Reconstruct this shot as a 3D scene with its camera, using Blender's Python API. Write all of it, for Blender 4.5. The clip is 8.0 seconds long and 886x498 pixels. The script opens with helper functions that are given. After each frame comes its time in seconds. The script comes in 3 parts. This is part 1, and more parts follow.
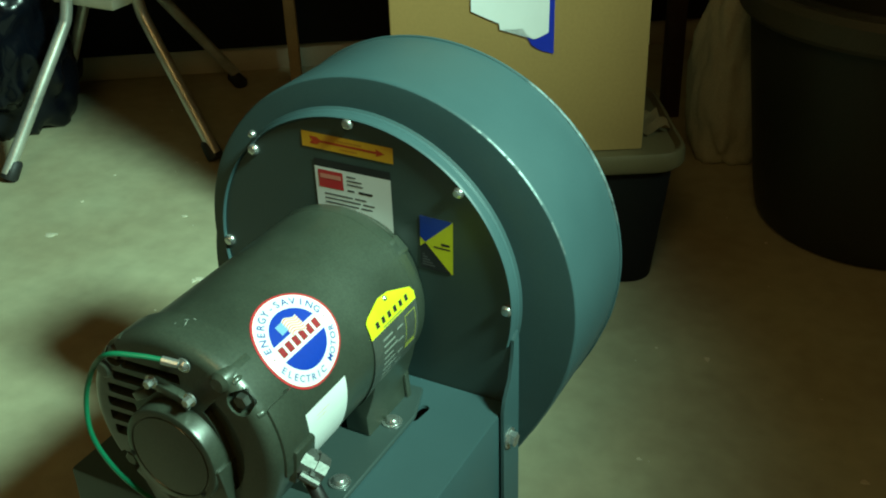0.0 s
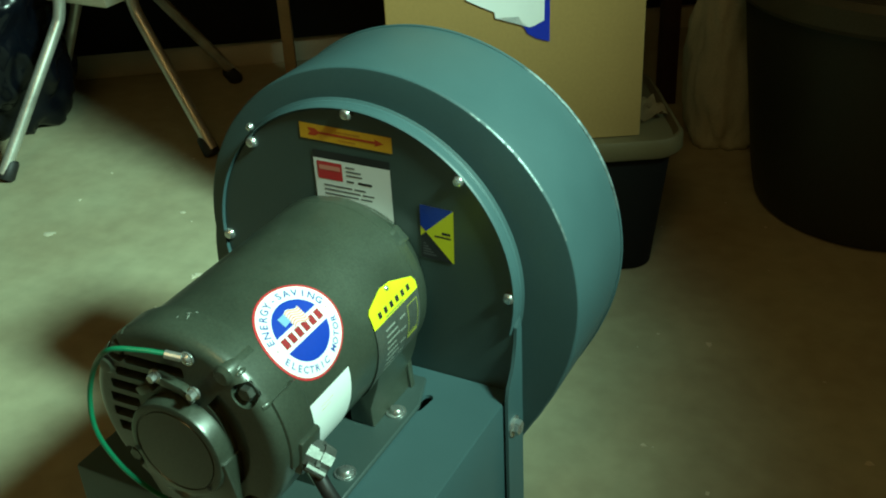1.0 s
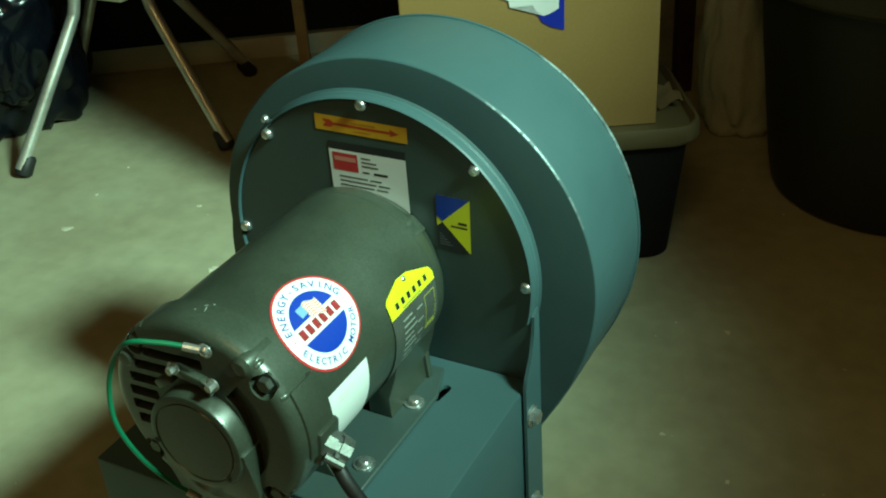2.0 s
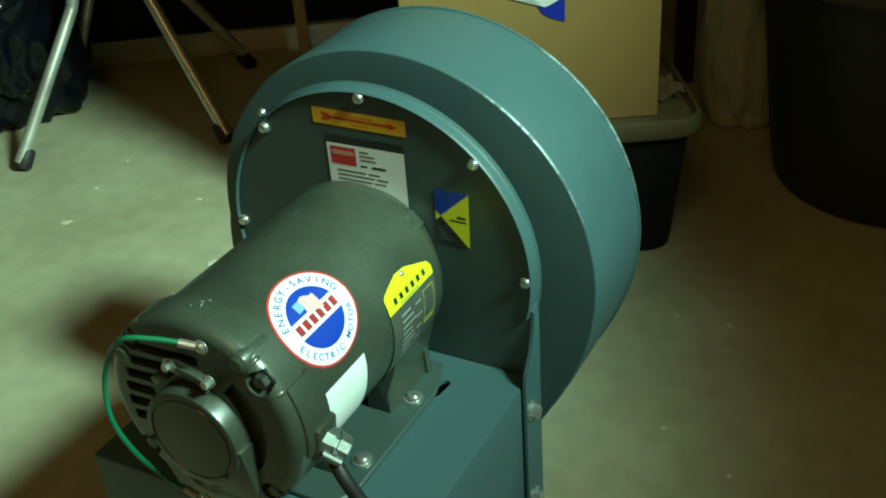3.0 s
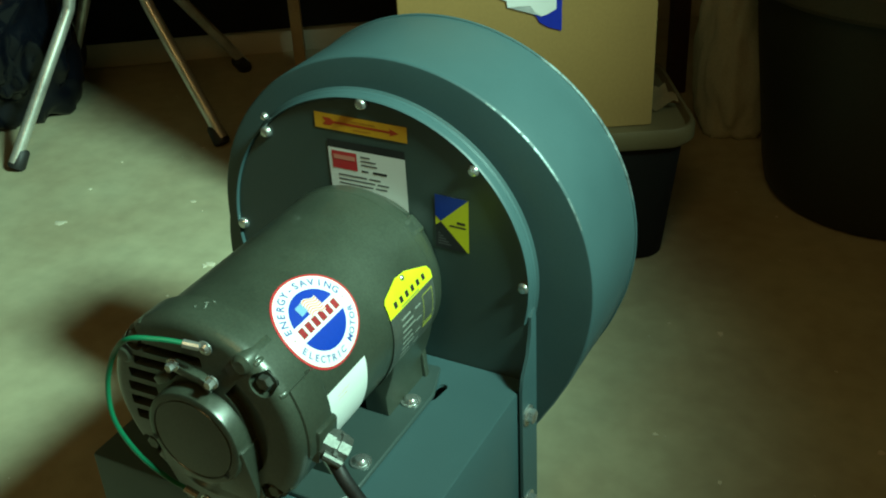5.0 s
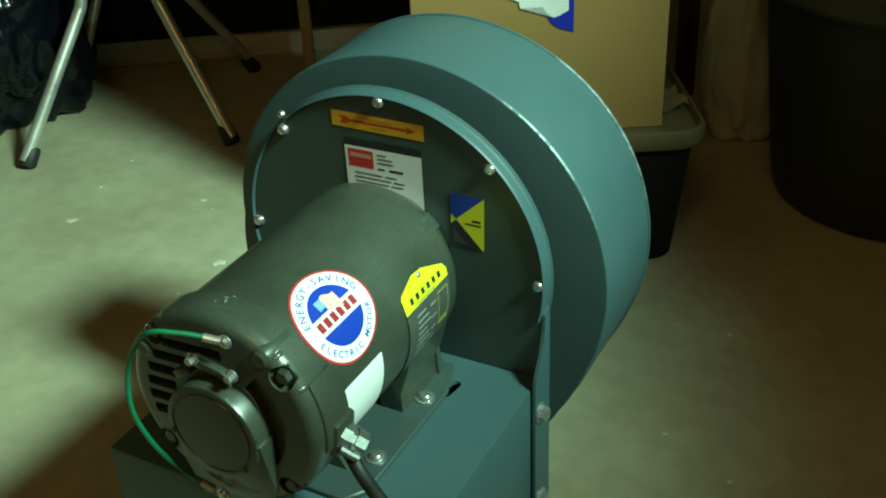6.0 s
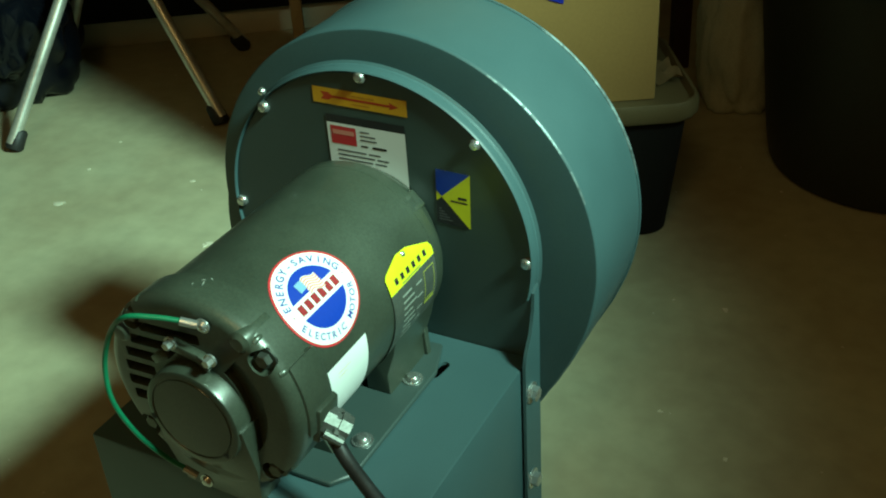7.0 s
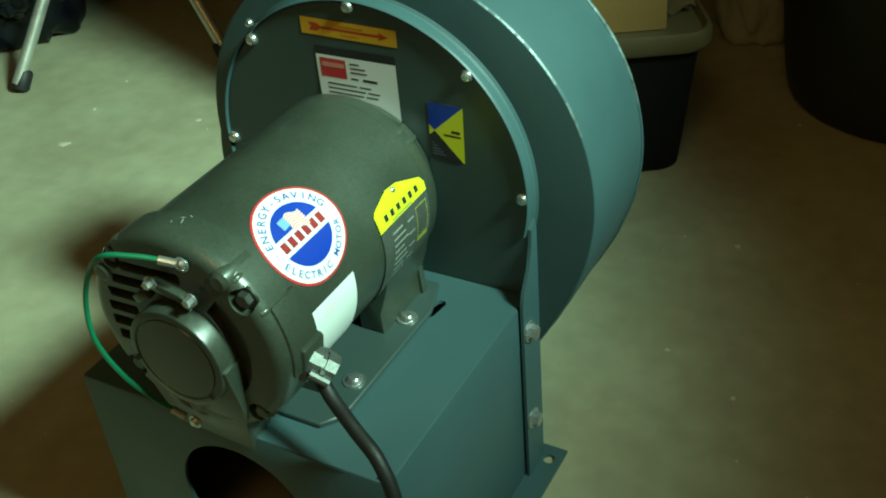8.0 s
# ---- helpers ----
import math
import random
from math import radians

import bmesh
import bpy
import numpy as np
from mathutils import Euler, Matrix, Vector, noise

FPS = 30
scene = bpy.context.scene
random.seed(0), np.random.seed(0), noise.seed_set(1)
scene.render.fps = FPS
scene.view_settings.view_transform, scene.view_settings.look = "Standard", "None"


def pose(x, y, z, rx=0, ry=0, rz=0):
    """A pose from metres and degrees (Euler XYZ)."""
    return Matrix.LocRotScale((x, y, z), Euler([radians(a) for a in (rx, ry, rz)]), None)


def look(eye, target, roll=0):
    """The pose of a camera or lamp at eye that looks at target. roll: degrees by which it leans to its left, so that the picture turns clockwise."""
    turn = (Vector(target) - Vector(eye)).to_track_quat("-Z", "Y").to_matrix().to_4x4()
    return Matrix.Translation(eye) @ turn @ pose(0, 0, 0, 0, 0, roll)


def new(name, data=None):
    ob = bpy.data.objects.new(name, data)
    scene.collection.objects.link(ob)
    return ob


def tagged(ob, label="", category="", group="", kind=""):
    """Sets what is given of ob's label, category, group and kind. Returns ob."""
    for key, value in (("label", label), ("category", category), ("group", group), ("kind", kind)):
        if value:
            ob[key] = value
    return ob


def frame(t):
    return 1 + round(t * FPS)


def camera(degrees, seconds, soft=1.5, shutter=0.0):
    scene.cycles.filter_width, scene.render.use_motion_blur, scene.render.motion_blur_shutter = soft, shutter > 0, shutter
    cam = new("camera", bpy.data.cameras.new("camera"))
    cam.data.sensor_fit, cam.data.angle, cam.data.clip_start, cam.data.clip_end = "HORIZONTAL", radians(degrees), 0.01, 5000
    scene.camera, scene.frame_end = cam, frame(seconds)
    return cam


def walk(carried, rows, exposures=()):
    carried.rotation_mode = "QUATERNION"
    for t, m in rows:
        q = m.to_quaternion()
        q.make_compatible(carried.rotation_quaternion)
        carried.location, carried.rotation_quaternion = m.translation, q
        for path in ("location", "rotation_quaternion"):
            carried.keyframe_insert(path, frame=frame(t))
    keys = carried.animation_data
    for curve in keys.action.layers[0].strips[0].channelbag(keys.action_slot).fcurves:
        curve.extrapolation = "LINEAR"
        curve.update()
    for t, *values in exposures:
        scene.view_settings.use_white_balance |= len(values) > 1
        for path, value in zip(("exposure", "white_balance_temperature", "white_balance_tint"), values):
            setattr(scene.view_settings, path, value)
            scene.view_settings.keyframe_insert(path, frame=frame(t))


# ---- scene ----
cam = camera(45.2, 8.0, soft=2.0)
AX = 0.265  # height of the motor's axis over the floor
# seconds, eye, then yaw, pitch and roll in degrees
ROWS = [
    (0, 0.4033, -0.6024, 0.6993, 28.71, -30.01, -1.98),
    (0.5, 0.4008, -0.6041, 0.6971, 28.46, -30.11, -2.72),
    (1, 0.4011, -0.6037, 0.6957, 28.58, -30.37, -3.08),
    (1.5, 0.4006, -0.6045, 0.6949, 29.33, -30.53, -3.89),
    (3, 0.3995, -0.5958, 0.6923, 29.82, -31.23, -4.40),
    (3.5, 0.3993, -0.5935, 0.6946, 29.52, -31.53, -3.83),
    (4, 0.4000, -0.6012, 0.6985, 29.26, -31.24, -3.65),
    (4.5, 0.3976, -0.6026, 0.6969, 28.96, -31.08, -3.42),
    (6, 0.3890, -0.6182, 0.6973, 29.03, -30.81, -2.88),
    (6.5, 0.3859, -0.6160, 0.6936, 27.99, -31.24, -2.04),
    (7, 0.3914, -0.6000, 0.6877, 29.16, -31.98, -3.75),
    (7.5, 0.3953, -0.5822, 0.6774, 32.41, -34.17, -7.06),
    (8, 0.4043, -0.5741, 0.6714, 31.24, -35.05, -5.31),
]
walk(cam, [(t, pose(x, y, z, 90 + pitch, 0, yaw) @ pose(0, 0, 0, 0, 0, roll)) for t, x, y, z, yaw, pitch, roll in ROWS])

# ---- light ----
world = bpy.data.worlds.new("world")
scene.world = world
world.use_nodes = True
world.node_tree.nodes["Background"].inputs[0].default_value = (0.02, 0.016, 0.01, 1)
world.node_tree.nodes["Background"].inputs[1].default_value = 0.1


def lamp(name, kind, energy, color, m):
    data = bpy.data.lights.new(name, kind)
    data.energy, data.color = energy, color
    ob = new(name, data)
    ob.matrix_world = m
    return ob


# a hand lamp beside the blower with a soft-edged beam
beam = lamp("work_light", "SPOT", 500, (0.57, 1.0, 0.78), look((1.58, -0.19, 1.83), (-0.80, 0.08, 0.0)))
beam.data.spot_size, beam.data.spot_blend, beam.data.shadow_soft_size = radians(32.2), 0.78, 0.18
# the basement's own warm bulb
bulb = lamp("hanging_bulb", "POINT", 9.2, (1.0, 0.65, 0.23), pose(0.40, -1.15, 1.75))
bulb.data.shadow_soft_size = 0.25


# ---- materials ----
def mat(name, color, rough=0.5, metal=0.0, vary=0.15, scale=20.0, bump=0.1, fine=400.0, tint=None, coat=0.0, patch=0.5):
    """A surface with broad stains, fine grain in colour and gloss, and fine relief."""
    m = bpy.data.materials.new(name)
    m.use_nodes = True
    nt = m.node_tree
    b = nt.nodes["Principled BSDF"]
    link = nt.links.new
    tc = nt.nodes.new("ShaderNodeTexCoord")
    n1, n2 = nt.nodes.new("ShaderNodeTexNoise"), nt.nodes.new("ShaderNodeTexNoise")
    for n, s, d in ((n1, scale, 6), (n2, fine, 3)):
        n.inputs["Scale"].default_value, n.inputs["Detail"].default_value = s, d
        link(tc.outputs["Object"], n.inputs["Vector"])
    ramp = nt.nodes.new("ShaderNodeValToRGB")
    low = tint or tuple(c * (1 - 2 * vary) for c in color)
    ramp.color_ramp.elements[0].color = (*low, 1)
    ramp.color_ramp.elements[1].color = (*(min(1, c * (1 + vary)) for c in color), 1)
    ramp.color_ramp.elements[0].position, ramp.color_ramp.elements[1].position = 0.5 - patch / 2, 0.5 + patch / 2
    link(n1.outputs["Fac"], ramp.inputs["Fac"])
    mix = nt.nodes.new("ShaderNodeMix")
    mix.data_type, mix.blend_type = "RGBA", "OVERLAY"
    mix.inputs["Factor"].default_value = min(1, vary * 2)
    link(ramp.outputs["Color"], mix.inputs["A"])
    link(n2.outputs["Fac"], mix.inputs["B"])
    link(mix.outputs["Result"], b.inputs["Base Color"])
    mr = nt.nodes.new("ShaderNodeMapRange")
    mr.inputs["To Min"].default_value, mr.inputs["To Max"].default_value = max(0.02, rough - 0.12), min(1, rough + 0.12)
    link(n1.outputs["Fac"], mr.inputs["Value"])
    link(mr.outputs["Result"], b.inputs["Roughness"])
    if bump:
        bp = nt.nodes.new("ShaderNodeBump")
        bp.inputs["Strength"].default_value, bp.inputs["Distance"].default_value = bump, 0.001
        link(n2.outputs["Fac"], bp.inputs["Height"])
        link(bp.outputs["Normal"], b.inputs["Normal"])
    b.inputs["Metallic"].default_value = metal
    b.inputs["Coat Weight"].default_value, b.inputs["Coat Roughness"].default_value = coat, 0.28
    return m


GREY_PAINT = mat("grey_enamel", (0.051, 0.103, 0.112), 0.46, 0.0, 0.07, 9, 0.12, 900)
# the housing's grey again, darkened for the panel's shade; motor base shares it
DARKENED_GREY = mat("darkened_grey_enamel", (0.047, 0.074, 0.070), 0.40, 0.0, 0.06, 9, 0.12, 900)
MOTOR_PAINT = mat("motor_enamel", (0.060, 0.074, 0.054), 0.36, 0.22, 0.18, 16, 0.05, 600, coat=0.5)
STEEL = mat("zinc_steel", (0.66, 0.69, 0.67), 0.27, 0.88, 0.1, 60, 0.1)
CHROME = mat("chrome", (0.66, 0.66, 0.60), 0.36, 0.72, 0.15, 25, 0.05)
RUBBER = mat("black_rubber", (0.014, 0.014, 0.014), 0.55, 0, 0.2, 40, 0.2)
WHITE = mat("white_paper", (0.80, 0.81, 0.80), 0.42, 0, 0.02, 30, 0.03)
INK = mat("black_ink", (0.02, 0.02, 0.022), 0.5, 0, 0.1)
GREY_INK = mat("grey_ink", (0.10, 0.105, 0.11), 0.5, 0, 0.1)
RED = mat("red_ink", (0.58, 0.035, 0.04), 0.4, 0, 0.06)
ORANGE_RED = mat("arrow_ink", (0.50, 0.045, 0.01), 0.45, 0, 0.08)
ORANGE = mat("orange_film", (0.72, 0.36, 0.015), 0.4, 0, 0.06, 40, 0.03)
YELLOW = mat("yellow_film", (0.74, 0.76, 0.02), 0.4, 0, 0.04, 40, 0.03)
BLUE = mat("blue_ink", (0.003, 0.038, 0.38), 0.4, 0, 0.05)
NAVY = mat("navy_ink", (0.012, 0.045, 0.30), 0.45, 0, 0.06)
SKY_BLUE = mat("pale_blue_ink", (0.20, 0.38, 0.58), 0.4, 0, 0.05)
PINK = mat("faded_red_ink", (0.70, 0.26, 0.20), 0.4, 0, 0.05)
PLATE = mat("nameplate_metal", (0.16, 0.175, 0.15), 0.38, 0.6, 0.1, 60, 0.05)
PLATE_INK = mat("nameplate_print", (0.36, 0.39, 0.34), 0.4, 0.3, 0.1)
OCHRE_INK = mat("ochre_print", (0.36, 0.37, 0.06), 0.4, 0.1, 0.1)
GREEN = mat("green_wire_skin", (0.004, 0.15, 0.07), 0.35, 0, 0.06)
FLOOR = mat("concrete", (0.385, 0.375, 0.25), 0.72, 0, 0.10, 6.0, 0.2, 35, tint=(0.33, 0.285, 0.18), patch=0.5)
WALL = mat("basement_wall", (0.52, 0.50, 0.43), 0.85, 0, 0.12, 2.0, 0.4, 80)
CARD = mat("cardboard", (0.36, 0.215, 0.068), 0.8, 0, 0.05, 6, 0.15, 250)
CARD_EDGE = mat("packing_tape_card", (0.50, 0.37, 0.18), 0.35, 0, 0.04, 6, 0.05)
BLUE_FILM = mat("blue_label", (0.012, 0.03, 0.40), 0.4, 0, 0.06)
RIM = mat("beige_plastic", (0.115, 0.088, 0.042), 0.5, 0, 0.08, 12, 0.1)
TOTE = mat("black_plastic", (0.004, 0.004, 0.004), 0.75, 0, 0.2, 12, 0.1)
CAN = mat("dark_plastic", (0.024, 0.029, 0.022), 0.55, 0, 0.15, 8, 0.15)
BAG = mat("bin_bag_film", (0.003, 0.004, 0.007), 0.20, 0, 0.2, 10, 0.05)
SACK = mat("pale_sack", (0.50, 0.52, 0.40), 0.75, 0, 0.12, 8, 0.3)
WOOD = mat("pale_wood", (0.48, 0.36, 0.20), 0.6, 0, 0.15, 12, 0.2)
DARK_WOOD = mat("dark_wood", (0.06, 0.028, 0.016), 0.6, 0, 0.2, 12, 0.2)
CREAM = mat("cream_paint", (0.52, 0.49, 0.38), 0.5, 0, 0.08, 12, 0.1)
DARK = mat("near_black", (0.004, 0.004, 0.004), 0.8, 0, 0.2, 6, 0.1)


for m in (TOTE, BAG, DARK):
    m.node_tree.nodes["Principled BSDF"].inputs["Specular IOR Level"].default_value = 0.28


# ---- mesh helpers ----
def mesh_of(bm, name, mats, angle=32):
    me = bpy.data.meshes.new(name)
    bmesh.ops.recalc_face_normals(bm, faces=bm.faces[:])
    for f in bm.faces:
        f.smooth = True
    bm.to_mesh(me)
    bm.free()
    for m in mats:
        me.materials.append(m)
    me.set_sharp_from_angle(angle=radians(angle))
    return me


def part(name, bm, material, parent, label="", angle=32):
    mats = material if isinstance(material, (list, tuple)) else [material]
    ob = new(name, mesh_of(bm, name, mats, angle))
    ob.parent = parent
    if parent is not None:
        ob.matrix_parent_inverse = Matrix.Identity(4)
    return tagged(ob, label=label)


def thing(name, label, category, at=(0, 0, 0), turn=0, group="", kind=""):
    ob = new(name)
    ob.empty_display_size = 0.05
    ob.matrix_basis = pose(*at, 0, 0, turn)
    return tagged(ob, label, category, group, kind)


def join(bm, other, m=None, index=0):
    for f in other.faces:
        f.material_index = index
    if m is not None:
        bmesh.ops.transform(other, matrix=m, verts=other.verts[:])
    me = bpy.data.meshes.new("tmp")
    other.to_mesh(me)
    other.free()
    bm.from_mesh(me)
    bpy.data.meshes.remove(me)
    return bm


def box(x0, x1, y0, y1, z0, z1, bevel=0.0, seg=2):
    bm = bmesh.new()
    bmesh.ops.create_cube(bm, size=1)
    bmesh.ops.transform(bm, matrix=Matrix.Translation(((x0 + x1) / 2, (y0 + y1) / 2, (z0 + z1) / 2)) @ Matrix.Diagonal((x1 - x0, y1 - y0, z1 - z0, 1)), verts=bm.verts[:])
    if bevel:
        bmesh.ops.bevel(bm, geom=bm.edges[:], offset=bevel, segments=seg, affect="EDGES", profile=0.5)
    return bm


def lathe(profile, seg=96, cx=0.0, cz=0.0, start=0.0, turn=360.0):
    """Turns (radius, y) pairs round the axis through (cx, cz) that runs along y."""
    bm = bmesh.new()
    whole = turn >= 360
    rings = []
    for r, y in profile:
        if r < 1e-6:
            v = bm.verts.new((cx, y, cz))
            rings.append([v] * (seg if whole else seg + 1))
        else:
            rings.append([bm.verts.new((cx + r * math.cos(radians(start + turn * i / seg)), y, cz + r * math.sin(radians(start + turn * i / seg)))) for i in range(seg if whole else seg + 1)])
    for a, b in zip(rings, rings[1:]):
        n = len(a)
        for i in range(n if whole else n - 1):
            q = []
            for v in (a[i], a[(i + 1) % n], b[(i + 1) % n], b[i]):
                if v not in q:
                    q.append(v)
            if len(q) > 2:
                bm.faces.new(q)
    return bm


def prism(points, y0, y1, bevel=0.0):
    """An outline in x and z, drawn out along y."""
    bm = bmesh.new()
    a = [bm.verts.new((x, y0, z)) for x, z in points]
    b = [bm.verts.new((x, y1, z)) for x, z in points]
    n = len(points)
    bm.faces.new(a)
    bm.faces.new(b[::-1])
    for i in range(n):
        bm.faces.new((a[i], b[i], b[(i + 1) % n], a[(i + 1) % n]))
    bmesh.ops.recalc_face_normals(bm, faces=bm.faces[:])
    if bevel:
        rim = [e for e in bm.edges if abs(e.verts[0].co.y - e.verts[1].co.y) < 1e-7]
        bmesh.ops.bevel(bm, geom=rim, offset=bevel, segments=2, affect="EDGES", profile=0.5)
    return bm


def smooth_path(points, steps=8):
    p = [Vector(q) for q in points]
    p = [2 * p[0] - p[1], *p, 2 * p[-1] - p[-2]]
    out = []
    for i in range(1, len(p) - 2):
        for k in range(steps):
            t = k / steps
            a, b, c, d = p[i - 1:i + 3]
            out.append(0.5 * (2 * b + (c - a) * t + (2 * a - 5 * b + 4 * c - d) * t * t + (3 * b - a - 3 * c + d) * t ** 3))
    out.append(p[-2])
    return out


def tube(points, r, seg=14, steps=8, cap=True):
    pts = smooth_path(points, steps) if steps else [Vector(q) for q in points]
    bm = bmesh.new()
    side = None
    rings = []
    for i, c in enumerate(pts):
        d = (pts[min(i + 1, len(pts) - 1)] - pts[max(i - 1, 0)]).normalized()
        if side is None:
            side = d.orthogonal().normalized()
        side = (side - d * side.dot(d)).normalized()
        up = d.cross(side)
        rr = r(i / (len(pts) - 1)) if callable(r) else r
        rings.append([bm.verts.new(c + rr * (math.cos(a) * side + math.sin(a) * up)) for a in (2 * math.pi * k / seg for k in range(seg))])
    for a, b in zip(rings, rings[1:]):
        for k in range(seg):
            bm.faces.new((a[k], a[(k + 1) % seg], b[(k + 1) % seg], b[k]))
    if cap:
        bm.faces.new(rings[0][::-1])
        bm.faces.new(rings[-1])
    return bm


def cut(bm, cutters):
    """Takes the cutters' bodies out of a closed body."""
    obs = []
    for k, b in enumerate([bm, *cutters]):
        bmesh.ops.recalc_face_normals(b, faces=b.faces[:])
        me = bpy.data.meshes.new("tmp")
        b.to_mesh(me)
        b.free()
        obs.append(new("tmp", me))
    for o in obs[1:]:
        md = obs[0].modifiers.new("cut", "BOOLEAN")
        md.operation, md.object, md.solver = "DIFFERENCE", o, "EXACT"
    bpy.context.view_layer.update()
    ev = obs[0].evaluated_get(bpy.context.evaluated_depsgraph_get())
    me = ev.to_mesh()
    out = bmesh.new()
    out.from_mesh(me)
    ev.to_mesh_clear()
    for o in obs:
        d = o.data
        bpy.data.objects.remove(o)
        bpy.data.meshes.remove(d)
    return out


def bolt(size=0.0055, head=0.005, washer=True, dome=False):
    """A hexagon head on its washer; it points along -y from y = 0."""
    bm = bmesh.new()
    if washer:
        join(bm, lathe([(0, 0), (size * 1.45, 0), (size * 1.45, -0.0012), (0, -0.0012)], 24))
    if dome:
        join(bm, lathe([(size * 1.1, 0), (size * 1.1, -0.0015), (size, -head * 0.55), (size * 0.7, -head * 0.9), (0, -head)], 20))
    else:
        join(bm, lathe([(size, -0.0012), (size, -head), (size * 0.86, -head - 0.0008), (0, -head - 0.0008)], 6))
    return bm


def flat(points, index=0):
    """A sheet from an outline in the label's own plane."""
    bm = bmesh.new()
    bm.faces.new([bm.verts.new((x, y, 0)) for x, y in points])
    bmesh.ops.triangulate(bm, faces=bm.faces[:])
    for f in bm.faces:
        f.material_index = index
    return bm


def disc(cx, cy, r, a0=0, a1=360, n=64):
    return [(cx + r * math.cos(radians(a0 + (a1 - a0) * i / n)), cy + r * math.sin(radians(a0 + (a1 - a0) * i / n))) for i in range(n if a1 - a0 >= 360 else n + 1)]


def rect(x0, x1, y0, y1):
    return [(x0, y0), (x1, y0), (x1, y1), (x0, y1)]


def letters(text, size):
    """One mesh of letters, centred on x = 0, standing on y = 0."""
    cu = bpy.data.curves.new("tmp", "FONT")
    cu.body, cu.size, cu.align_x, cu.resolution_u, cu.offset = text, size, "CENTER", 3, size * 0.012
    ob = new("tmp", cu)
    bpy.context.view_layer.update()
    ev = ob.evaluated_get(bpy.context.evaluated_depsgraph_get())
    me = ev.to_mesh()
    bm = bmesh.new()
    bm.from_mesh(me)
    ev.to_mesh_clear()
    bpy.data.objects.remove(ob)
    bpy.data.curves.remove(cu)
    return bm


def stack(layers):
    """Label layers (sheet, material index, level), each level a hair over the one below."""
    bm = bmesh.new()
    for sheet, index, level in layers:
        join(bm, sheet, Matrix.Translation((0, 0, 0.00012 * level)), index)
    return bm


def on_plate(bm, x, z, tilt=0.0, y=-0.0034):
    """Lays a label on the upright plate: its x to the right, its y up."""
    m = Matrix.Translation((x, y, z)) @ Euler((0, radians(-tilt), 0)).to_matrix().to_4x4() @ Euler((radians(90), 0, 0)).to_matrix().to_4x4()
    bmesh.ops.transform(bm, matrix=m, verts=bm.verts[:])
    return bm


def on_shell(bm, u0, angle, r):
    """Bends a label round the motor: its x runs along +y from u0, its y round the shell from that angle up."""
    hi = max(v.co.y for v in bm.verts)
    lo = min(v.co.y for v in bm.verts)
    n = int((hi - lo) / 0.003) + 1
    for k in range(1, n):
        tall = [f for f in bm.faces if max(v.co.y for v in f.verts) - min(v.co.y for v in f.verts) > 0.0075]
        parts = {e for f in tall for e in f.edges}
        bmesh.ops.bisect_plane(bm, geom=[*{v for e in parts for v in e.verts}, *parts, *tall], plane_co=(0, lo + (hi - lo) * k / n, 0), plane_no=(0, 1, 0), dist=1e-7)
    for v in bm.verts:
        a = radians(angle) + v.co.y / r
        rr = r + v.co.z
        v.co = (rr * math.cos(a), u0 + v.co.x, AX + rr * math.sin(a))
    return bm


def lump(r, seed, rough=0.25, squash=(1, 1, 1), sub=4, scale=3.0, folds=0.0):
    """A sagging sack standing on the floor."""
    bm = bmesh.new()
    bmesh.ops.create_icosphere(bm, subdivisions=sub, radius=1)
    for v in bm.verts:
        p = v.co.copy()
        n = noise.fractal(p * scale + Vector((seed, seed * 2, 0)), 0.7, 2.1, 4)
        f = noise.noise(Vector((p.x * 9 + seed, p.y * 9, p.z * 2))) * folds
        p *= r * (1 + rough * n + f)
        p.z = max(p.z, -0.72 * r)
        v.co = Vector((p.x * squash[0], p.y * squash[1], (p.z + 0.72 * r) * squash[2]))
    return bm


# ---- room ----
floor = tagged(part("floor", box(-2.4, 2.4, -1.7, 2.4, -0.1, 0), FLOOR, None), "bare stained grey concrete basement floor", "floor", kind="structure")
# walls set close and pale so that they bounce the lamps' light back
for name, b in (("wall_north", (-2.4, 2.4, 2.4, 2.55, 0, 2.4)), ("wall_south", (-2.4, 2.4, -1.85, -1.7, 0, 2.4)), ("wall_east", (2.4, 2.55, -1.7, 2.4, 0, 2.4)), ("wall_west", (-2.55, -2.4, -1.7, 2.4, 0, 2.4))):
    tagged(part(name, box(*b), WALL, None), "bare basement wall of painted block, set close to bounce light", "wall", kind="structure")
tagged(part("ceiling", box(-2.55, 2.55, -1.85, 2.55, 2.4, 2.5), WALL, None), "dim basement ceiling", "ceiling", kind="structure")

# ---- blower ----
blower = thing("centrifugal_blower", "grey steel centrifugal blower with dark electric motor on its pedestal", "blower")
HC = (0.0133, AX - 0.0040)


def scroll_r(a):
    """Scroll radius by angle: it widens clockwise from the upper side to the lower."""
    grow = ((-180, 0.1652), (-153, 0.183), (-123, 0.202), (-93, 0.210), (-68.4, 0.1986), (-53.4, 0.1842), (-43.4, 0.1748), (-35.3, 0.1701), (-24.3, 0.1668), (-11, 0.1656), (10, 0.1652), (180, 0.1652))
    for (a0, r0), (a1, r1) in zip(grow, grow[1:]):
        if a0 <= a <= a1:
            return r0 + (r1 - r0) * (a - a0) / (a1 - a0)


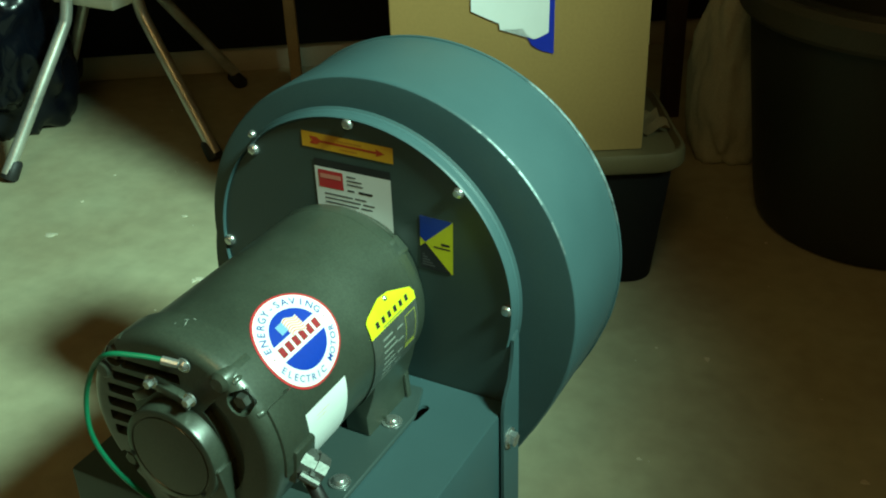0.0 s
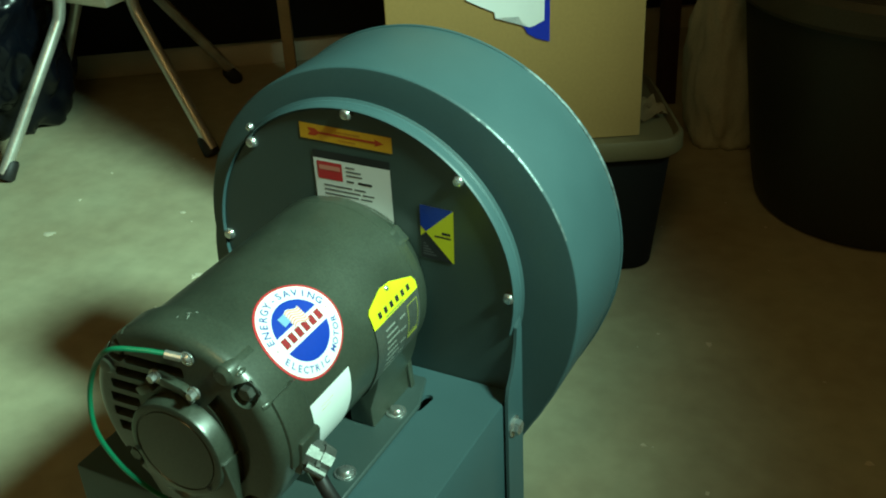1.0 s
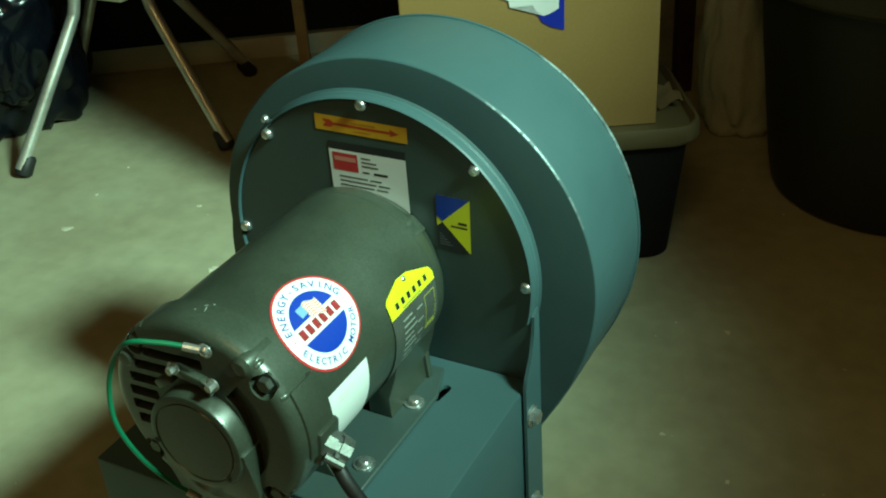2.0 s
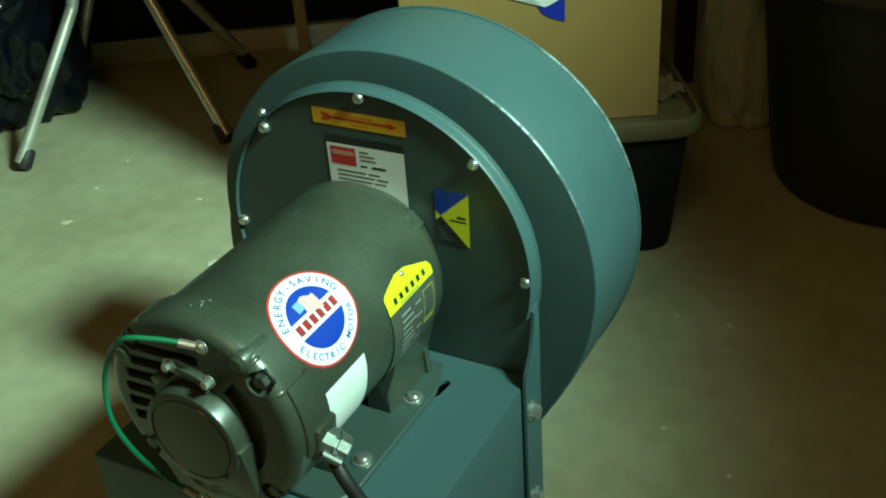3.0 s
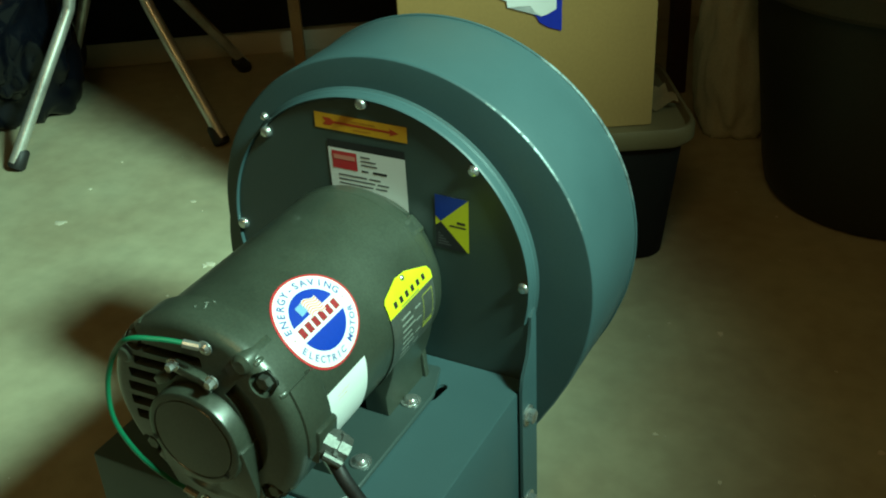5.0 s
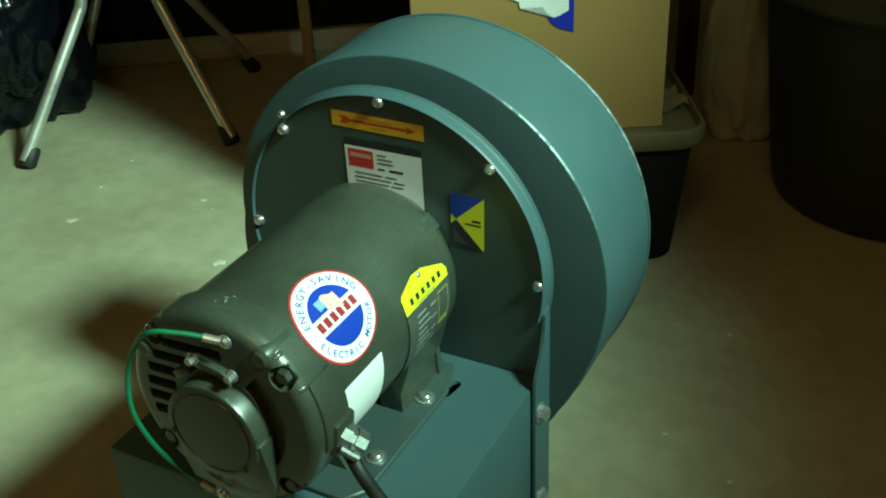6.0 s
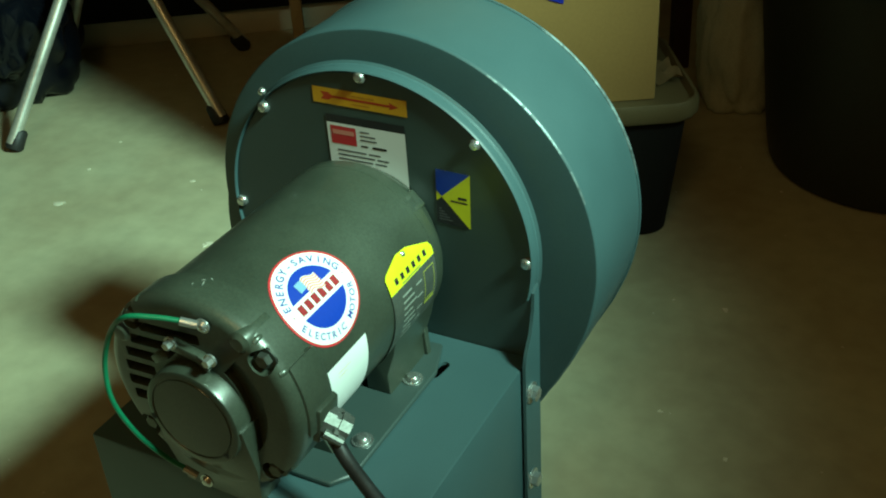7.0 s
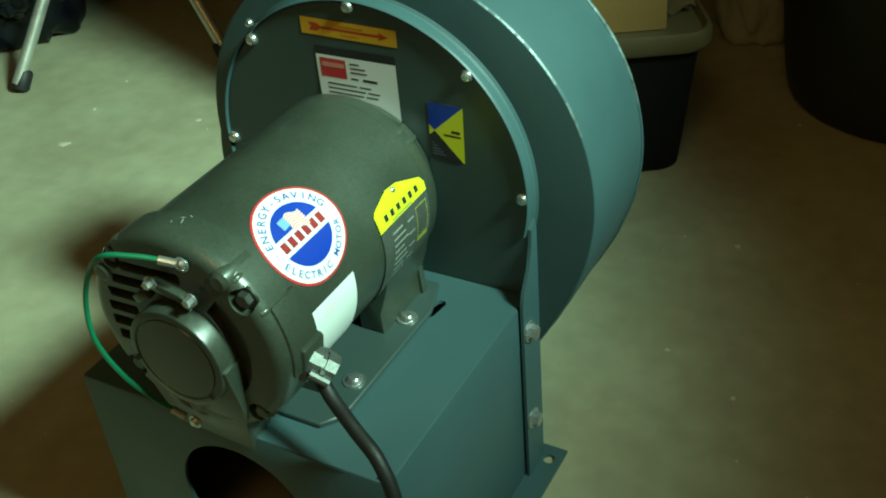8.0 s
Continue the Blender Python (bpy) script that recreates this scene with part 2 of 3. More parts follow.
def scroll(y0, y1):
    bm = bmesh.new()
    collar = [(0.1331, y0 - 0.0042), (0.1338, y0 - 0.0016), (0.1356, y0)]
    prof = [(-0.0030, y0), (-0.0014, y0 + 0.0003), (-0.0004, y0 + 0.0013), (0.0, y0 + 0.0030), (0.0, y1 - 0.0028), (-0.0004, y1 - 0.0012), (-0.0012, y1 - 0.0003), (-0.0028, y1), (-0.14, y1)]
    rings = []
    n = 360
    for i in range(n):
        a = 270 - 360 * i / n
        a = a if a <= 180 else a - 360
        r = scroll_r(a)
        c, s = math.cos(radians(a)), math.sin(radians(a))
        rings.append([bm.verts.new((d * c, y, AX + d * s)) for d, y in collar] + [bm.verts.new((HC[0] + (r + d) * c, y, HC[1] + (r + d) * s)) for d, y in prof])
    for i in range(n):
        a, b = rings[i], rings[(i + 1) % n]
        ang = 270 - 360 * (i + 0.5) / n
        ang = ang if ang <= 180 else ang - 360
        rub = noise.noise(Vector((ang * 0.35, 3.1, 0.0)))
        for k in range(len(a) - 1):
            f = bm.faces.new((a[k], a[k + 1], b[k + 1], b[k]))
            e = k - len(collar)
            if (e == 1 and 20 < ang < 60 and rub > -0.1) or (e in (4, 5) and 8 < ang < 64 and rub > -0.35):
                f.material_index = 1  # edge highlight put into the colour, broken up like rubbed paint
    bm.faces.new([r[-1] for r in rings])
    return bm


housing = part("scroll_housing", scroll(0.0062, 0.1010), [GREY_PAINT, mat("worn_edge_highlight", (0.20, 0.27, 0.275), 0.42, 0.4, 0.3, 160, 0.1)], blower, "grey enamelled scroll with highlights coloured onto its worn edges")

# rolled seam round the far rim, its rubbed top coloured lighter as a highlight
for a0, a1, rad, m in ((-50, 202, 0.0014, GREY_PAINT), (9, 63, 0.0016, bpy.data.materials["worn_edge_highlight"])):
    pts = [(HC[0] + scroll_r(a if a <= 180 else a - 360) * math.cos(radians(a)), 0.0992, HC[1] + scroll_r(a if a <= 180 else a - 360) * math.sin(radians(a))) for a in range(a0, a1 + 1, 2)]
    part("seam_bead", tube(pts, (lambda k: 0.0013 + 0.0004 * math.sin(math.pi * k)) if rad > 0.0015 else rad, 10, 2), m, housing)

# upright panel: round top, straight sides down to the floor
PH, PR = 0.1300, 0.1306
outline = [(PH, 0.004), (PH, AX - 0.045)] + [(PR * math.cos(radians(a)), AX + PR * math.sin(radians(a))) for a in range(-8, 189, 4)] + [(-PH, AX - 0.045), (-PH, 0.004)]
panel = part("mounting_panel", prism(outline, -0.003, 0.0), DARKENED_GREY, blower)
part("rim_bead", lathe([(0.1308, 0.0), (0.1308, -0.0046), (0.1312, -0.0055), (0.1318, -0.0058), (0.1324, -0.0053), (0.1328, -0.0030), (0.1332, 0.0061)], 96, 0, AX, -14, 208), GREY_PAINT, panel, "flared grey rim round the panel", 60)
for s, nm in ((1, "side_flange"), (-1, "side_flange")):
    lip = bmesh.new()
    prof = [(-0.0215, 0.003), (-0.0215, AX - 0.082), (-0.0185, AX - 0.072), (-0.009, AX - 0.058), (-0.004, AX - 0.040), (-0.003, AX - 0.026), (0.004, AX - 0.020), (0.0060, AX - 0.030), (0.0070, 0.003)]
    a = [lip.verts.new((s * (PH + 0.0004), y, z)) for y, z in prof]
    b = [lip.verts.new((s * (PH + 0.0030), y, z)) for y, z in prof]
    lip.faces.new(a)
    lip.faces.new(b[::-1])
    for i in range(len(prof)):
        lip.faces.new((a[i], b[i], b[(i + 1) % len(prof)], a[(i + 1) % len(prof)]))
    part(nm, lip, GREY_PAINT, panel)
for a in (180, 135, 90, 45, 0):
    b = bolt(0.0046, 0.0046, dome=True, washer=False)
    bmesh.ops.transform(b, matrix=Matrix.Translation((0.1274 * math.cos(radians(a)), -0.003, AX + 0.1274 * math.sin(radians(a)))), verts=b.verts[:])
    part("bolt", b, STEEL, panel, "bright zinc bolt head")
screw = bolt(0.003, 0.004, dome=True, washer=False)
bmesh.ops.transform(screw, matrix=Matrix.Translation((-0.0895, -0.003, AX + 0.1031)), verts=screw.verts[:])
part("stud_end", screw, STEEL, panel, "bright thread end")
for z in (-0.1125, -0.203):
    b = bolt(0.0062, 0.006)
    bmesh.ops.transform(b, matrix=Matrix.Translation((PH + 0.0030, -0.0120, AX + z)) @ Euler((0, 0, radians(90))).to_matrix().to_4x4(), verts=b.verts[:])
    part("bolt", b, STEEL, panel, "bright zinc hexagon bolt")

# labels on the panel
arrow = stack([
    (flat(rect(-0.0398, 0.0398, -0.0064, 0.0064)), 0, 0),
    (flat([(-0.033, -0.003), (-0.030, 0), (-0.033, 0.003), (-0.026, 0.003), (-0.023, 0.0009), (0.026, 0.0009), (0.025, 0.003), (0.033, 0), (0.025, -0.003), (0.026, -0.0009), (-0.023, -0.0009), (-0.026, -0.003)]), 1, 1),
    (flat(rect(-0.008, 0.013, 0.0022, 0.0034)), 2, 1), (flat(rect(-0.006, 0.009, -0.0040, -0.0030)), 2, 1)])
part("arrow_label", on_plate(arrow, -0.0033, AX + 0.1082, -0.5), [ORANGE, ORANGE_RED, mat("faded_orange", (0.60, 0.24, 0.012), 0.4)], panel, "orange label with a red rotation arrow", 60)
rows = [(flat(rect(-0.0335, 0.0335, -0.030, 0.0265)), 0, 0), (flat(rect(-0.0335, 0.0335, 0.0265, 0.0330)), 1, 0), (flat(rect(-0.0305, -0.0085, 0.0095, 0.0242)), 2, 1), (flat(rect(-0.0290, -0.0100, 0.0175, 0.0212)), 3, 2)]
for k, (x0, x1) in enumerate(((-0.005, 0.003), (-0.005, 0.008), (-0.005, 0.009))):
    rows.append((flat(rect(x0, x1, 0.0215 - 0.0033 * k, 0.0227 - 0.0033 * k)), 4, 1))
rows += [(flat(rect(-0.005, 0.001, 0.0097, 0.0111)), 1, 1), (flat(rect(0.005, 0.017, 0.0095, 0.0115)), 1, 1)]
for k, (x0, x1) in enumerate(((-0.026, -0.001), (-0.026, 0.006), (-0.026, 0.004))):
    rows.append((flat(rect(x0, x1, 0.0038 - 0.0036 * k, 0.0051 - 0.0036 * k)), 4, 1))
    rows.append((flat(rect(x1 + 0.002, x1 + 0.012, 0.0038 - 0.0036 * k, 0.0051 - 0.0036 * k)), 4, 1))
part("specification_label", on_plate(stack(rows), -0.0002, AX + 0.0610, 0.3), [WHITE, INK, RED, PINK, GREY_INK], panel, "white specification label with a red maker's block", 60)
w, h = 0.0138, 0.0225
tri = [(flat(rect(-w, w, -h, h)), 2, 0), (flat([(-w, h), (w, h), (-w + 0.0045, 0.0005), (-w, 0.0045)]), 0, 1), (flat([(-w, -h), (w - 0.001, -h), (-w + 0.0045, 0.0), (-w, -0.004)]), 1, 1),
       (flat(rect(0.004, 0.011, 0.0005, 0.0026)), 1, 1), (flat(rect(-0.002, 0.0115, -0.0025, -0.0012)), 1, 1)]
tri += [(flat(rect(-w + 0.002, -w + 0.004 + 0.0022 * k, -0.0105 - 0.0022 * k, -0.0095 - 0.0022 * k)), 3, 2) for k in range(5)]
part("warning_label", on_plate(stack(tri), 0.0698, AX + 0.0418, -1.5), [BLUE, INK, YELLOW, GREY_INK], panel, "blue, yellow and black warning label", 60)

# pedestal
PT = AX - 0.0860
PW, PF = 0.1285, -0.210
body = bmesh.new()
shell = box(-PW, PW, PF, -0.0032, 0.0, PT, 0.0022, 2)
inner = box(-PW + 0.003, PW - 0.003, PF + 0.003, -0.006, -0.01, PT - 0.003)
mouth = lathe([(0, PF - 0.02), (0.055, PF - 0.02), (0.055, PF + 0.02), (0, PF + 0.02)], 64, 0.003, AX - 0.163)
slot = box(0.0675, 0.0755, -0.055, -0.0335, PT - 0.01, PT + 0.01, 0.0038, 3)
bmesh.ops.transform(slot, matrix=Matrix.Translation((0.0715, -0.044, 0)) @ Euler((0, 0, radians(-8))).to_matrix().to_4x4() @ Matrix.Translation((-0.0715, 0.044, 0)), verts=slot.verts[:])
pedestal = part("pedestal", cut(shell, [inner, mouth, slot]), GREY_PAINT, blower, "folded grey sheet-steel pedestal with a round opening")
for s in (1, -1):
    foot = prism([(s * PW, 0.0), (s * 0.150, 0.0), (s * 0.150, 0.003), (s * PW, 0.003)], PF if s > 0 else -0.03, 0.018)
    hole = lathe([(0, -0.01), (0.0050, -0.01), (0.0050, 0.01), (0, 0.01)], 24)
    bmesh.ops.transform(hole, matrix=Matrix.Translation((s * 0.1395, 0.003, 0.0)) @ Euler((radians(90), 0, 0)).to_matrix().to_4x4(), verts=hole.verts[:])
    part("foot_flange", cut(foot, [hole]), GREY_PAINT, pedestal)
grommet = lathe([(0.004, -0.002), (0.0065, -0.002), (0.0065, 0.004), (0.004, 0.004), (0.004, -0.002)], 20)
bmesh.ops.transform(grommet, matrix=Matrix.Translation((PW - 0.008, PF + 0.004, PT - 0.006)), verts=grommet.verts[:])
part("grommet", grommet, RUBBER, pedestal, "black rubber grommet")

# motor
MR = 0.0700
motor = part("motor", lathe([(0, -0.194), (MR, -0.194), (MR, -0.035), (0, -0.035)], 128, 0, AX), MOTOR_PAINT, blower, "dark bronze-grey enamelled electric motor")
part("front_end_bell", lathe([(MR - 0.001, -0.036), (MR + 0.0002, -0.0352), (MR + 0.0002, -0.026), (MR - 0.003, -0.020), (0.058, -0.014), (0.055, -0.004), (0, -0.004)], 96, 0, AX), MOTOR_PAINT, motor)
for t in (44, 136):
    lug = box(-0.0075, 0.0075, -0.0330, -0.0185, MR - 0.014, MR + 0.0001, 0.0018)
    bmesh.ops.transform(lug, matrix=Matrix.Translation((0, 0, AX)) @ Euler((0, radians(90 - t), 0)).to_matrix().to_4x4(), verts=lug.verts[:])
    part("front_lug", lug, MOTOR_PAINT, motor)
bell = lathe([(0, -0.186), (MR - 0.002, -0.186), (MR + 0.0040, -0.190), (MR + 0.0040, -0.2070), (MR + 0.0034, -0.2110), (MR + 0.0012, -0.2145), (MR - 0.0016, -0.2163), (MR - 0.0046, -0.2168), (0, -0.2168)], 96, 0, AX)
vents = []
for z in (0.0450, 0.0335, 0.0220, 0.0105, -0.0010, -0.0125):
    x0 = -math.sqrt(max(0.0, 0.0590 ** 2 - z * z))
    x1 = 0.010 if z > 0.034 else -math.sqrt(max(0.0, 0.0355 ** 2 - z * z))
    v = box(x0, x1, -0.24, -0.196, z - 0.0038, z + 0.0038, 0.0014)
    bmesh.ops.transform(v, matrix=Matrix.Translation((0, 0, AX)) @ Euler((0, radians(-6), 0)).to_matrix().to_4x4(), verts=v.verts[:])
    vents.append(v)
channel = prism([(0.050 * math.cos(radians(t)), AX + 0.050 * math.sin(radians(t))) for t in range(-84, 53, 8)] + [(0.034 * math.cos(radians(t)), AX + 0.034 * math.sin(radians(t))) for t in range(52, -85, -8)], -0.25, -0.2115)
pockets = []
for t in (42, 138, 222, -42):
    well = lathe([(0, -0.24), (0.0085, -0.24), (0.0085, -0.2105), (0.0070, -0.2095), (0, -0.2095)], 28, 0.0665, 0)
    mouth = box(0.068, 0.090, -0.24, -0.2094, -0.0060, 0.0060, 0.002)
    for p in (well, mouth):
        bmesh.ops.transform(p, matrix=Matrix.Translation((0, 0, AX)) @ Euler((0, radians(-t), 0)).to_matrix().to_4x4(), verts=p.verts[:])
        pockets.append(p)
bell_part = part("rear_end_bell", cut(bell, [*vents, channel, *pockets]), MOTOR_PAINT, motor, "cast end bell with slotted vents")
for t in (42, 138, 222, -42):
    path = [(0.0690, -0.2125, -0.0120), (0.0705, -0.2095, -0.0125), (0.0700, -0.2050, -0.0115), (0.0705, -0.1995, -0.0070), (0.0708, -0.1975, 0.0), (0.0705, -0.1995, 0.0070), (0.0700, -0.2050, 0.0115), (0.0705, -0.2095, 0.0125), (0.0690, -0.2125, 0.0120)]
    ear = tube(path, 0.0028, 12, 5)
    bmesh.ops.transform(ear, matrix=Matrix.Translation((0, 0, AX)) @ Euler((0, radians(-t), 0)).to_matrix().to_4x4(), verts=ear.verts[:])
    part("pocket_rim", ear, MOTOR_PAINT, motor)
boss = lathe([(0, -0.2030), (0.0358, -0.2030), (0.0358, -0.2270), (0.0350, -0.2288), (0.0334, -0.2295), (0.0308, -0.2295), (0.0304, -0.2288), (0.0296, -0.2288), (0.0292, -0.2295), (0.012, -0.2299), (0, -0.2299)], 72, 0.001, AX - 0.0085)
part("bearing_cap", boss, MOTOR_PAINT, motor, "round flat cap on the motor's end")
web = prism([(-0.034, AX - 0.020), (0.0385, AX - 0.006), (0.040, AX - 0.045), (0.031, AX - 0.0935), (-0.032, AX - 0.0935), (-0.037, AX - 0.055)], -0.2285, -0.206, 0.0015)
for v in web.verts:
    v.co.y += 0.0195 * max(0.0, AX - 0.01 - v.co.z) / 0.0845  # it leans back down to the pedestal
part("end_web", web, MOTOR_PAINT, motor)
for a in (42, 138, 222, -42):
    c, s = math.cos(radians(a)), math.sin(radians(a))
    b = bolt(0.0052, 0.0050)
    bmesh.ops.transform(b, matrix=Matrix.Translation((0.0665 * c, -0.2095, AX + 0.0665 * s)), verts=b.verts[:])
    part("through_bolt", b, mat("dull_bolt", (0.13, 0.145, 0.125), 0.42, 0.8) if a == 42 else bpy.data.materials["dull_bolt"], motor, "dull steel through-bolt")
for x, z in ((0.0175, 0.040), (-0.012, 0.0425)):
    b = bolt(0.0031, 0.0048)
    bmesh.ops.transform(b, matrix=Matrix.Translation((x, -0.2222, AX + z)), verts=b.verts[:])
    part("cap_screw", b, STEEL, motor, "bright cap screw")
for x, z, w, t in ((-0.004, 0.0375, 0.011, -8), (-0.024, 0.026, 0.007, 35), (0.010, 0.034, 0.006, -30)):
    c = box(-w, w, -0.2225, -0.2130, -0.0032, 0.0032, 0.0012)
    bmesh.ops.transform(c, matrix=Matrix.Translation((x, 0, AX + z)) @ Euler((0, radians(-t), 0)).to_matrix().to_4x4(), verts=c.verts[:])
    part("cap_clip", c, MOTOR_PAINT, motor, "worn metal clip over the cap")
# raised cast pad for the cable entry, a rounded knob beside each pocket, and dark discs for the shade in the cap's
# small holes
pad = [((MR + 0.0060) * math.cos(radians(t)), AX + (MR + 0.0060) * math.sin(radians(t))) for t in range(-8, 33, 4)] + [((MR - 0.004) * math.cos(radians(t)), AX + (MR - 0.004) * math.sin(radians(t))) for t in range(32, -9, -4)]
part("entry_pad", prism(pad, -0.2085, -0.1815, 0.0022), MOTOR_PAINT, motor, "raised cast pad")
for t in (57, 153):
    knob = lathe([(0, -0.2190), (0.0045, -0.2185), (0.0075, -0.2160), (0.0088, -0.2110), (0.0088, -0.1930), (0.0060, -0.1885), (0, -0.1875)], 28)
    bmesh.ops.transform(knob, matrix=Matrix.Translation(((MR - 0.0045) * math.cos(radians(t)), 0, AX + (MR - 0.0045) * math.sin(radians(t)))), verts=knob.verts[:])
    part("cast_knob", knob, MOTOR_PAINT, motor)
for x, z, r in ((-0.0300, -0.0180, 0.0022), (0.0250, -0.0290, 0.0020), (-0.0560, 0.0330, 0.0050)):
    pit = lathe([(0, -0.2299 if r < 0.004 else -0.2170), (r, -0.2301 if r < 0.004 else -0.2172), (r * 0.6, -0.2303 if r < 0.004 else -0.2174), (0, -0.2303 if r < 0.004 else -0.2174)], 16, x, AX + z)
    part("dark_hole_disc", pit, RUBBER, motor, "small dark disc standing in for a hole")
# the whole cast end sits a little turned about the shaft
TURN = Matrix.Translation((0, -0.004, AX)) @ Euler((0, radians(3.5), 0)).to_matrix().to_4x4() @ Matrix.Translation((0, 0, -AX))
for ob in motor.children:
    if not ob.name.startswith("front_"):
        ob.data.transform(TURN)
# stamped base with saddles
plate = [(-0.0730, -0.172), (-0.062, -0.186), (0.062, -0.186), (0.0730, -0.172), (0.0730, -0.052), (0.062, -0.020), (-0.062, -0.020), (-0.0730, -0.052)]
bm = bmesh.new()
a = [bm.verts.new((x, y, PT + 0.0005)) for x, y in plate]
b = [bm.verts.new((x, y, PT + 0.0050)) for x, y in plate]
bm.faces.new(a[::-1])
bm.faces.new(b)
for i in range(8):
    bm.faces.new((a[i], a[(i + 1) % 8], b[(i + 1) % 8], b[i]))
bmesh.ops.bevel(bm, geom=bm.edges[:], offset=0.001, segments=1, affect="EDGES")
part("motor_base", bm, DARKENED_GREY, motor, "stamped steel motor base")
for y in (-0.034, -0.158):
    arc = [(MR * math.cos(radians(t)), AX + MR * math.sin(radians(t))) for t in range(-142, -37, 8)] if y > -0.1 else [(MR * math.cos(radians(t)), AX + MR * math.sin(radians(t))) for t in range(-122, -57, 8)]
    saddle = prism([(-0.058 if y > -0.1 else -0.05, PT + 0.004), *arc, (0.058 if y > -0.1 else 0.05, PT + 0.004)], y - 0.003, y + 0.003, 0.001)
    part("saddle", saddle, MOTOR_PAINT, motor)
for s in (1, -1):
    skirt = [(s * 0.0655, AX - 0.024), (s * 0.0610, AX - 0.043), (s * 0.0540, PT + 0.022), (s * 0.0550, PT + 0.0052), (s * 0.0350, PT + 0.0052), (s * 0.0350, AX - 0.045)]
    part("foot_skirt", prism(skirt, -0.0900, -0.0310, 0.0012), MOTOR_PAINT, motor)
for x in (0.0615, -0.0615):
    for y in (-0.068, -0.1415):
        b = bolt(0.0054, 0.0050, dome=True)
        bmesh.ops.transform(b, matrix=Matrix.Translation((x, y, PT + 0.005)) @ Euler((radians(-90), 0, 0)).to_matrix().to_4x4(), verts=b.verts[:])
        part("foot_bolt", b, STEEL, motor, "bright hexagon foot bolt")


# round sticker
def arc_words(text, radius, middle, size, inward, pitch):
    """Words bent round a circle, one letter at a time."""
    bm = bmesh.new()
    step = size * pitch / radius
    for k, ch in enumerate(text):
        if ch == " ":
            continue
        off = (k - (len(text) - 1) / 2) * step
        a = math.radians(middle) + (off if inward else -off)
        g = letters(ch, size)
        turn = a + math.pi / 2 if inward else a - math.pi / 2
        rr = radius + (size * 0.35 if inward else -size * 0.35)
        m = Matrix.Translation((rr * math.cos(a), rr * math.sin(a), 0)) @ Euler((0, 0, turn)).to_matrix().to_4x4()
        join(bm, g, m)
    return bm


def chord(r, y0, up):
    """Part of a disc over or under a straight cut."""
    a = math.degrees(math.asin(y0 / r))
    return disc(0, 0, r, a, 180 - a, 40) if up else disc(0, 0, r, 180 - a, 360 + a, 40)


def squeeze(bm, x, y):
    bmesh.ops.transform(bm, matrix=Matrix.Diagonal((x, y, 1, 1)), verts=bm.verts[:])
    return bm


SR = 0.0335
flag = bmesh.new()
for k in range(6):
    pts = [(-0.0035 + 0.013 * t, 0.0140 - 0.0019 * k + 0.0016 * math.sin(t * 5.5)) for t in [i / 8 for i in range(9)]]
    join(flag, flat(pts + [(x, y - 0.0011) for x, y in reversed(pts)]))
field = [(-0.0035 + 0.013 * t, 0.0145 + 0.0016 * math.sin(t * 5.5)) for t in [i / 8 for i in range(9)]]
layers = [(flat(disc(0, 0, SR)), 0, 0), (flat(disc(0, 0, SR - 0.0016)), 1, 1), (flat(chord(0.0215, 0.0058, True)), 2, 2), (flat(chord(0.0215, -0.0058, False)), 2, 2),
          (flat(field + [(x, y - 0.0115) for x, y in reversed(field)]), 1, 3), (flag, 3, 4),
          (flat([(-0.0095, 0.0150), (-0.0030, 0.0152), (-0.0030, 0.0085), (-0.0095, 0.0080)]), 5, 5)]
for k in range(6):
    x = -0.0175 + 0.0070 * k
    layers.append((flat(rect(x - 0.0025, x + 0.0025, -0.0034, 0.0034)), 4, 2))
layers += [(flat(disc(-0.0262, 0, 0.0006, n=8)), 4, 2), (flat(disc(0.0262, 0, 0.0006, n=8)), 4, 2)]
layers += [(arc_words("ENERGY-SAVING", 0.0268, 90, 0.0072, False, 0.82), 6, 2.5), (arc_words("ELECTRIC MOTOR", 0.0267, 270, 0.0063, True, 0.80), 6, 2.5)]
part("round_sticker", on_shell(squeeze(stack(layers), 1.05, 0.99), -0.1545, 43.2, MR + 0.0005), [RED, WHITE, BLUE, PINK, mat("deep_red_ink", (0.34, 0.02, 0.025), 0.4), SKY_BLUE, NAVY], motor, "round white sticker with red edge and blue halves", 60)
part("blank_sticker", on_shell(stack([(flat(rect(-0.0245, 0.0257, -0.058, 0.0)), 0, 0)] + [(flat(rect(-0.010, 0.004 - 0.004 * (k % 2), -0.008 - 0.003 * k, -0.0077 - 0.003 * k)), 1, 1) for k in range(2)]), -0.1605, 8.7, MR + 0.0005), [WHITE, PINK], motor, "plain white paper sticker", 60)
# nameplate
npl = [(flat([(-0.034, 0.0), (0.034, 0.0), (0.034, -0.064), (0.030, -0.072), (-0.030, -0.072), (-0.034, -0.064)]), 0, 0),
       (flat([(-0.034, 0.0), (0.034, 0.0), (0.0345, 0.006), (0.031, 0.0110), (0.004, 0.0205), (-0.010, 0.0215), (-0.031, 0.0155), (-0.034, 0.0130)]), 1, 1)]
for k in range(6):
    x = -0.022 + 0.0088 * k
    npl.append((flat(rect(x - 0.0022, x + 0.0022, 0.0040, 0.0088)), 3, 2))
npl.append((flat(rect(-0.016, 0.012, 0.0008, 0.0022)), 4, 2))
